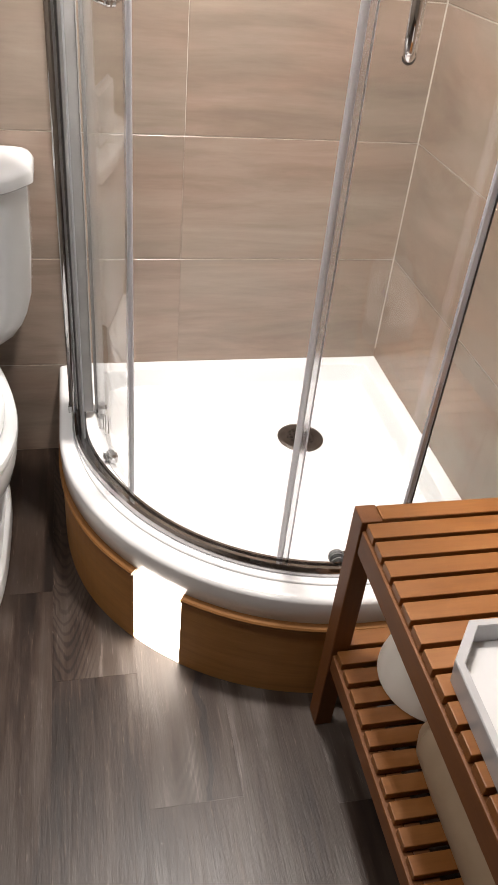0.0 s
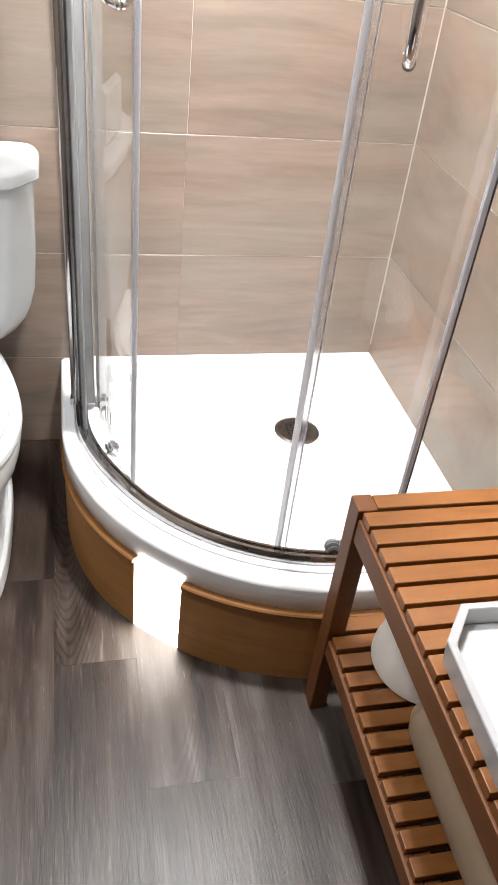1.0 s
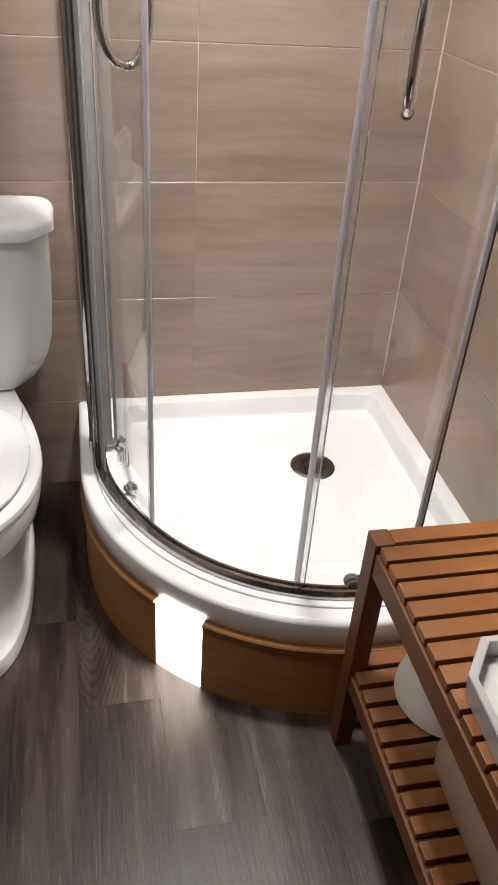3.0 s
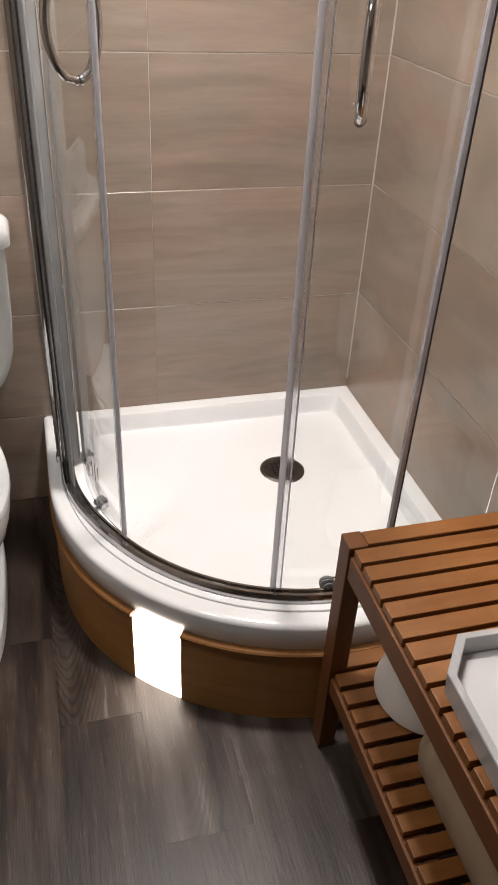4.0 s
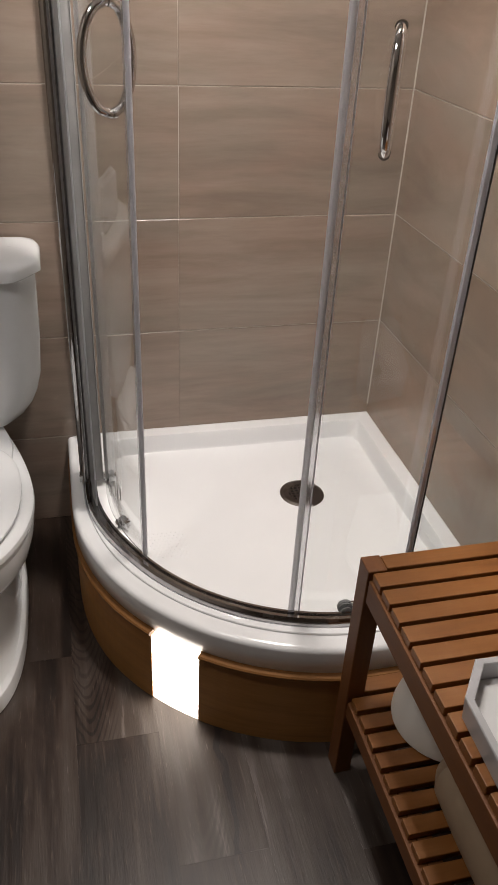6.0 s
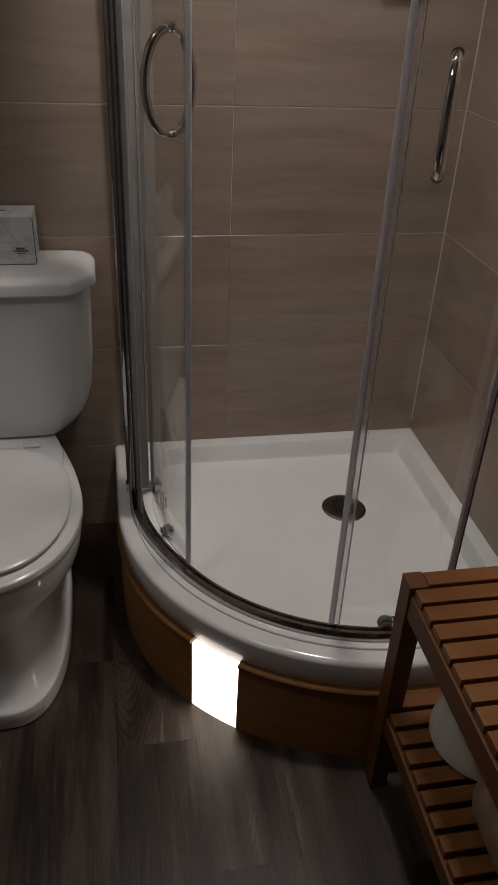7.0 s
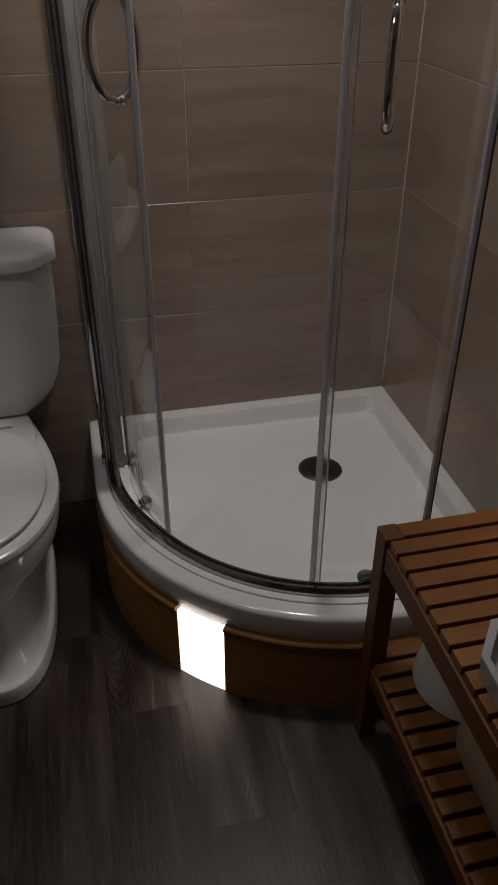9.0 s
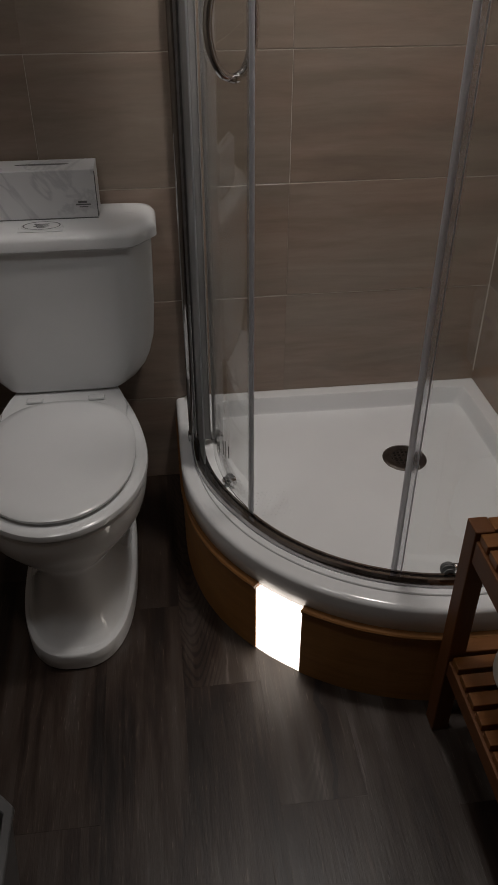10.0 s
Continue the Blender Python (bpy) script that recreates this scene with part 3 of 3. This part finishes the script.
def toilet():
    thing = base("toilet", TX, -0.36, 0, "white glazed ceramic close-coupled toilet with its lid closed", "toilet")

    def add(name, bm, mat, parent, label="", smooth=True):
        bmesh.ops.translate(bm, verts=bm.verts, vec=(-TX, 0.36, 0))
        return part(name, bm, mat, parent, label, smooth)

    def seat_ring(grow, z, n=64):
        """Round to the front, narrowing straight to the hinge at the back."""
        ring = []
        for k in range(n):
            a = 2 * math.pi * k / n
            c, q = math.cos(a), math.sin(a)
            if q <= 0:
                x, y = 0.206 * c, -0.46 + 0.267 * q
            else:
                e = abs(q)
                y = -0.46 + 0.335 * (e if abs(c) > 0.25 else 1.0)
                w = 0.206 - 0.084 * max(0, min(1, (y + 0.46) / 0.335)) ** 1.7
                x = w * (math.copysign(1, c) if abs(c) > 0.25 else c / 0.25)
            m = math.hypot(x, y + 0.42) or 1
            ring.append((TX + x * (1 + grow / m), -0.42 + (y + 0.42) * (1 + grow / m), z))
        return ring

    rings = []
    for z, y0, y1, w in ((0.0, -0.727, -0.10, 0.138), (0.006, -0.731, -0.10, 0.143), (0.044, -0.731, -0.10, 0.143), (0.049, -0.7295, -0.10, 0.1415), (0.0515, -0.726, -0.10, 0.138), (0.0512, -0.717, -0.10, 0.131), (0.0545, -0.708, -0.10, 0.129), (0.075, -0.692, -0.10, 0.122), (0.11, -0.678, -0.10, 0.114),
                         (0.16, -0.668, -0.10, 0.102), (0.205, -0.660, -0.10, 0.100), (0.235, -0.660, -0.095, 0.106), (0.256, -0.668, -0.09, 0.120), (0.275, -0.682, -0.08, 0.140)):
        rings.append(egg(TX + 0.006, y0, y1, w, z, 64, 2.7))
    rings += [seat_ring(g, z) for z, g in ((0.302, -0.028), (0.324, -0.014), (0.350, -0.008), (0.372, -0.005), (0.386, -0.005), (0.390, -0.009), (0.391, -0.018))]
    bowl = add("bowl", loft(rings), PORCELAIN, thing)
    for s in (-1, 1):
        add("bolt_bulge", loft([egg(TX + s * 0.098, -0.47, -0.17, 0.034 * f, z, 24, 2.0) for z, f in ((0.0, 1.15), (0.05, 1.15), (0.12, 1.0), (0.18, 0.7), (0.205, 0.2))]), PORCELAIN, bowl)

    add("seat", loft([seat_ring(g, z) for z, g in ((0.3915, -0.022), (0.3965, -0.015), (0.3975, -0.004), (0.400, -0.001), (0.406, 0.0), (0.414, -0.002), (0.418, -0.008), (0.419, -0.016))]), SEATWHITE, thing, "white plastic seat ring")
    lid_rings = [(0.4200, -0.676, -0.245, 0.157), (0.4245, -0.684, -0.240, 0.164), (0.4255, -0.696, -0.231, 0.175), (0.428, -0.700, -0.228, 0.179), (0.4335, -0.700, -0.228, 0.179), (0.4375, -0.694, -0.232, 0.174), (0.4400, -0.665, -0.25, 0.15), (0.4415, -0.58, -0.32, 0.08)]
    add("seat_lid", loft([egg(TX, a, b, w, z, 56, 2.1, 0.52, 2.5) for z, a, b, w in lid_rings]), SEATWHITE, thing, "closed white plastic lid")
    def deck(f, z):
        half = [(0.155 * f, -0.31), (0.157 * f, -0.25), (0.146 * f, -0.20), (0.121 * f, -0.125), (0.119 * f, -0.03)]
        return [(TX + x, y, z) for x, y in half] + [(TX - x, y, z) for x, y in half[::-1]]

    add("back_deck", loft([deck(0.985, 0.4192), deck(0.998, 0.4200), deck(0.998, 0.4250), deck(0.985, 0.4275)]), PORCELAIN, thing)
    for s in (-1, 1):
        add("seat_hinge", box(TX + s * 0.078 - 0.021, TX + s * 0.078 + 0.021, -0.226, -0.206, 0.4288, 0.4365, 0.0035), SEATWHITE, thing, smooth=False)
    def cut_ring(y0, y1, w, cx, cy, z):
        """A rectangle with its front corners cut off, all corners eased."""
        pts = [(-w, y1), (-w, (y0 + y1) / 2), (-w, y0 + cy), (-w + cx, y0), (0.0, y0), (w - cx, y0), (w, y0 + cy), (w, (y0 + y1) / 2), (w, y1), (0.0, y1)]
        for share in (0.10, 0.25):
            eased = []
            for (ax, ay), (bx, by) in zip(pts, pts[1:] + pts[:1]):
                eased += [(ax + (bx - ax) * share, ay + (by - ay) * share), (bx + (ax - bx) * share, by + (ay - by) * share)]
            pts = eased
        return [(TX + x, y, z) for x, y in pts]

    tank_rings = []
    for z, y0, w in ((0.4292, -0.166, 0.168), (0.4325, -0.174, 0.176), (0.440, -0.180, 0.184), (0.475, -0.187, 0.208), (0.51, -0.192, 0.223), (0.56, -0.196, 0.236), (0.65, -0.200, 0.243), (0.74, -0.202, 0.246), (0.82, -0.203, 0.248)):
        tank_rings.append(cut_ring(y0, -0.015, w, 0.046, 0.066, z))
    tank = add("tank", loft(tank_rings), PORCELAIN, thing)
    lid_steps = ((0.8212, -0.206, 0.250), (0.8235, -0.213, 0.258), (0.828, -0.217, 0.262), (0.848, -0.217, 0.262), (0.8545, -0.214, 0.259), (0.8595, -0.208, 0.253), (0.8628, -0.199, 0.244), (0.8642, -0.188, 0.233), (0.8645, -0.15, 0.19))
    lid = add("tank_lid", loft([cut_ring(y0, -0.008, w, 0.056, 0.074, z) for z, y0, w in lid_steps]), PORCELAIN, tank)

    def oval(f, y, z):
        return [(TX + 0.047 * f * math.cos(q), y + 0.029 * f * math.sin(q), z) for q in [2 * math.pi * k / 40 for k in range(40)]]

    btn = add("flush_button", loft([oval(1.0, -0.158, 0.862), oval(1.0, -0.158, 0.8662), oval(0.97, -0.158, 0.8672)]), PORCELAIN, lid, "white oval push button")
    add("button_plate", box(TX - 0.052, TX + 0.050, -0.193, -0.160, 0.8640, 0.8654, 0.0004, 1), SEATWHITE, lid, "thin white plate")
    bm = loft([oval(0.92, -0.158, 0.8673), oval(0.92, -0.158, 0.8677), oval(0.86, -0.158, 0.8677), oval(0.86, -0.158, 0.8673)], caps=False)
    for x0, x1, y in ((-0.017, 0.017, -0.149), (-0.014, 0.014, -0.156), (-0.018, 0.018, -0.163), (-0.010, 0.010, -0.170)):
        box(TX + x0, TX + x1, y - 0.0018, y + 0.0018, 0.8673, 0.8678, bm=bm)
    add("button_mark", bm, INK, btn, smooth=False)
    return thing


toilet()


def tissue_box():
    thing = base("tissue_box", -1.180, -0.058, 0.8648, "marble-patterned cardboard tissue box on the toilet tank", "tissue box")
    part("carton", box(-0.122, 0.122, -0.052, 0.043, 0.0, 0.112, 0.0012, 1), MARBLE, thing)
    bm = lathe([(1.0, 0.1121), (1.0, 0.1126)], 32)
    for v in bm.verts:
        v.co.x, v.co.y = v.co.x * 0.062, v.co.y * 0.006
    part("slot", bm, INK, thing, "dark oval slot")
    bm = bmesh.new()
    for x0, x1, z0, z1 in ((0.072, 0.106, 0.031, 0.034), (0.078, 0.098, 0.036, 0.041), (0.080, 0.100, 0.026, 0.028)):
        box(x0, x1, -0.0527, -0.0522, z0, z1, bm=bm)
    part("print", bm, INK, thing, "small dark printed mark")
    bm = bmesh.new()
    box(0.1205, 0.1226, -0.0530, -0.0515, 0.004, 0.108, bm=bm)
    box(-0.120, 0.1206, -0.0529, -0.0518, 0.0, 0.0022, bm=bm)
    part("edge_line", bm, INK, thing, "dark printed edge")
    return thing


tissue_box()


# ---- slatted bench ----
BX0, BX1, BY0, BY1, BH = -0.405, -0.030, -1.76, -0.945, 0.574
SHELF = 0.248


def wooden_bench():
    thing = base("wooden_bench", (BX0 + BX1) / 2, (BY0 + BY1) / 2, 0, "red-brown stained slatted wooden bench with a lower slatted shelf", "bench")
    ox, oy = (BX0 + BX1) / 2, (BY0 + BY1) / 2

    def add(name, x0, x1, y0, y1, z0, z1, mat, bevel=0.0022, parent=None, label=""):
        return part(name, box(x0 - ox, x1 - ox, y0 - oy, y1 - oy, z0, z1, bevel), mat, parent or thing, label)

    for x in (BX0, BX1 - 0.036):
        for y in (BY0, BY1 - 0.042):
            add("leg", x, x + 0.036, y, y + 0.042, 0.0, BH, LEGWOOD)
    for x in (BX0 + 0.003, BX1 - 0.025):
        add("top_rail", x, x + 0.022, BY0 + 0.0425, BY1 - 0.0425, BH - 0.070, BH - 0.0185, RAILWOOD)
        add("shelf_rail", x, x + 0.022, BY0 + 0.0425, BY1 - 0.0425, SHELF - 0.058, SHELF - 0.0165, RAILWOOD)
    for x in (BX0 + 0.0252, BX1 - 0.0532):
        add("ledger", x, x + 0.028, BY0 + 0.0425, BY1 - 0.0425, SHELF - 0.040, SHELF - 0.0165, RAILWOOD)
    for y in (BY0 + 0.008, BY1 - 0.030):
        add("end_rail", BX0 + 0.0365, BX1 - 0.0365, y, y + 0.022, SHELF - 0.070, SHELF - 0.041, SLAT)
        add("end_rail", BX0 + 0.0365, BX1 - 0.0365, y, y + 0.022, BH - 0.070, BH - 0.020, SLAT)
    # end slats lie between the legs
    for y in (BY0 + 0.003, BY1 - 0.037):
        add("slat", BX0 + 0.0365, BX1 - 0.0365, y, y + 0.034, BH - 0.018, BH, SLAT)
    w = 0.0335
    n = 17
    for k in range(n):
        yc = BY1 - 0.0625 - 0.0418 * k
        if yc < BY0 + 0.06:
            break
        add("slat", BX0 + 0.0075, BX1 - 0.0075, yc - w / 2, yc + w / 2, BH - 0.018, BH, SLAT, 0.0014)
    for k in range(19):
        yc = BY1 - 0.0625 - 0.0418 * k
        if yc < BY0 + 0.06:
            break
        add("shelf_slat", BX0 + 0.0085, BX1 - 0.0075, yc - 0.0150, yc + 0.0150, SHELF - 0.016, SHELF, SLAT, 0.0014)
    add("shelf_slat", BX0 + 0.0365, BX1 - 0.0365, BY1 - 0.037, BY1 - 0.003, SHELF - 0.016, SHELF, SLAT)
    return thing


wooden_bench()


def chamfered(x0, x1, y0, y1, c, z, k=1.0):
    d = c * k
    return [(x0 + d, y0, z), (x1 - d, y0, z), (x1, y0 + c, z), (x1, y1 - c, z), (x1 - d, y1, z), (x0 + d, y1, z), (x0, y1 - c, z), (x0, y0 + c, z)]


def white_tray():
    thing = base("white_tray", -0.235, -1.42, BH, "pale lacquered tray with cut corners on the bench", "tray")
    thing.matrix_basis = pose(-0.238, -1.412, BH + 0.0005, 0, 0, -2.0)
    x0, x1, y0, y1 = -0.150, 0.150, -0.24, 0.176
    o, i, h = 0.003, 0.012, 0.042
    steps = ((o, 0.0), (o, 0.002), (0.0, h - 0.002), (0.0012, h), (i - 0.0012, h), (i, h - 0.002), (i, 0.006))
    rings = [chamfered(x0 + d, x1 - d, y0 + d, y1 - d, 0.062 - 0.4 * d, z, 0.72) for d, z in steps]
    part("tray_body", loft(rings), TRAYGREY, thing)
    part("liner", loft([chamfered(x0 + i + 0.0006, x1 - i - 0.0006, y0 + i + 0.0006, y1 - i - 0.0006, 0.0573, z, 0.72) for z in (0.0062, 0.0085)]), WHITEPLASTIC, thing, "white tray floor")
    return thing


white_tray()


def glass_jar():
    thing = base("jar", -0.268, -1.318, BH + 0.0092, "small clear jar with a chrome lid in the tray", "jar")
    part("jar_body", lathe([(0.020, 0), (0.024, 0.003), (0.024, 0.02), (0.021, 0.024)], 24), WHITEPLASTIC, thing, smooth=True)
    part("lid", lathe([(0.0225, 0.0242), (0.0225, 0.034), (0.020, 0.037), (0.006, 0.038)], 24), CHROME, thing, "chrome lid", smooth=True)
    return thing


glass_jar()


def soap_packet():
    thing = base("packet", -0.29, -1.49, BH + 0.0092, "white packet with a purple print lying in the tray", "packet")
    thing.matrix_basis = pose(-0.262, -1.435, BH + 0.0092, 0, 0, 40)
    part("wrapper", box(-0.065, 0.055, -0.055, 0.045, 0, 0.030, 0.005, 3), WHITEPLASTIC, thing, smooth=True)
    part("print", box(-0.03, 0.03, 0.010, 0.034, 0.0302, 0.0306), PURPLE, thing, "purple printed bar")
    return thing


soap_packet()


def cone_shade():
    thing = base("plastic_pot", -0.235, -1.07, SHELF + 0.0005, "cream white tapered plastic pot upside down on the lower shelf", "pot")
    part("pot_body", lathe([(0.100, 0.0), (0.104, 0.004), (0.104, 0.014), (0.096, 0.05), (0.084, 0.10), (0.072, 0.15), (0.066, 0.17), (0.058, 0.178), (0.02, 0.18)], 48), CREAM, thing, smooth=True)
    return thing


cone_shade()


def rolled_bag():
    thing = base("rolled_bag", -0.262, -1.365, SHELF + 0.0005, "taupe wrapped roll lying on the lower slatted shelf", "roll")
    n, rings = 32, []
    for y, r in ((0.155, 0.03), (0.152, 0.055), (0.142, 0.072), (0.12, 0.083), (0.05, 0.086), (-0.08, 0.087), (-0.20, 0.086), (-0.28, 0.08), (-0.29, 0.06)):
        rings.append([(r * 1.1 * math.cos(2 * math.pi * k / n), y, 0.087 + r * math.sin(2 * math.pi * k / n)) for k in range(n)])
    part("roll_body", loft(rings[3:]), GREYBAG, thing, smooth=True)
    part("roll_end", loft(rings[:4], caps=True), GREYBAG, thing, smooth=True)
    return thing


rolled_bag()


# ---- bin by the west side ----
def waste_bin():
    thing = base("waste_bin", -1.36, -1.36, 0, "pale grey plastic open waste bin standing on the floor", "waste bin")
    o = [chamfered(-0.115, 0.115, -0.150, 0.150, 0.045, 0.0), chamfered(-0.142, 0.142, -0.180, 0.178, 0.055, 0.285), chamfered(-0.147, 0.147, -0.185, 0.183, 0.056, 0.287), chamfered(-0.147, 0.147, -0.185, 0.183, 0.056, 0.298),
         chamfered(-0.145, 0.145, -0.183, 0.181, 0.056, 0.300), chamfered(-0.134, 0.134, -0.172, 0.170, 0.053, 0.300), chamfered(-0.132, 0.132, -0.170, 0.168, 0.052, 0.298), chamfered(-0.108, 0.108, -0.143, 0.143, 0.042, 0.006)]
    part("bin_body", loft(o), GREYPLASTIC, thing)
    return thing


waste_bin()


# ---- ceiling lamps ----
def ceiling_lamp(x, y):
    thing = base("ceiling_lamp", x, y, H, "round flush ceiling lamp with a lit white dome", "ceiling lamp", group="ceiling lamps")
    part("rim", lathe([(0.125, 0.0), (0.135, -0.004), (0.135, -0.022), (0.118, -0.028), (0.110, -0.026), (0.110, 0.0)], 40), CHROME, thing, smooth=True)
    part("dome", lathe([(0.1095, -0.018), (0.105, -0.036), (0.085, -0.058), (0.05, -0.072), (0.012, -0.077)], 40), BULB, thing, "lit white glass dome", smooth=True)
    return thing


for lx, ly, watts, tone, wide in LAMPS:
    ceiling_lamp(lx, ly)


# ---- floor planks and wall tiles ----
def shared(name, me, m, parent):
    ob = new(name, me)
    ob.matrix_basis = m
    ob.parent = parent
    return ob


PLANK = 0.178
ENDS = {0: -0.812, 1: -1.115}
plank_mesh = {}


def cut_mesh(store, name, lx, ly, lz, bevel, mat):
    key = (round(lx, 4), round(ly, 4), round(lz, 4), mat.name)
    if key not in store:
        store[key] = link_mesh(name, box(-lx / 2, lx / 2, -ly / 2, ly / 2, -lz / 2, lz / 2, bevel, 1), mat)
    return store[key]


rng = random.Random(7)
for row in range(-5, 6):
    x0, x1 = max(-0.935 + PLANK * row, XL), min(-0.935 + PLANK * (row + 1), 0.0)
    if x1 - x0 < 0.02:
        continue
    end = ENDS.get(row, rng.uniform(-1.2, 0.0))
    cuts = sorted(c for c in [end + 1.22 * k for k in range(-3, 4)] if YB < c < 0)
    ys = [YB] + cuts + [0.0]
    for a, b in zip(ys, ys[1:]):
        if b - a < 0.02:
            continue
        lx, ly = x1 - x0 - 0.00002, b - a - 0.0002
        print_ = {(0, True): VINYL_CATHEDRAL, (1, True): VINYL_KNOT}.get((row, b > -0.01), VINYL)
        shared("plank", cut_mesh(plank_mesh, "plank", lx, ly, 0.006, 0.00008, print_), pose((x0 + x1) / 2, (a + b) / 2, -0.003), floor)

part("corner_joint", box(-0.0042, -0.0012, -0.0042, -0.0012, 0.316, H), GROUT, wall_north, "pale sealant joint in the corner")

tile_mesh = {}
G = 0.0024
for z0, z1 in zip(ROWS, ROWS[1:]):
    for x0, x1 in zip(COLS, COLS[1:]):
        m = cut_mesh(tile_mesh, "tile", x1 - x0 - 0.0011, 0.008, z1 - z0 - G, 0.0008, TILE)
        shared("tile", m, pose((x0 + x1) / 2 + rng.uniform(-0.001, 0.001), 0.0028 + rng.uniform(-0.0004, 0.0002), (z0 + z1) / 2), wall_north)
    ys = [0.0, -1.22, -1.83, YB]
    for a, b in zip(ys, ys[1:]):
        m = cut_mesh(tile_mesh, "tile", 0.008, a - b - 0.0006, z1 - z0 - G, 0.0008, TILE_SIDE)
        shared("tile", m, pose(0.0028 + rng.uniform(-0.0004, 0.0002), (a + b) / 2, (z0 + z1) / 2), wall_east)
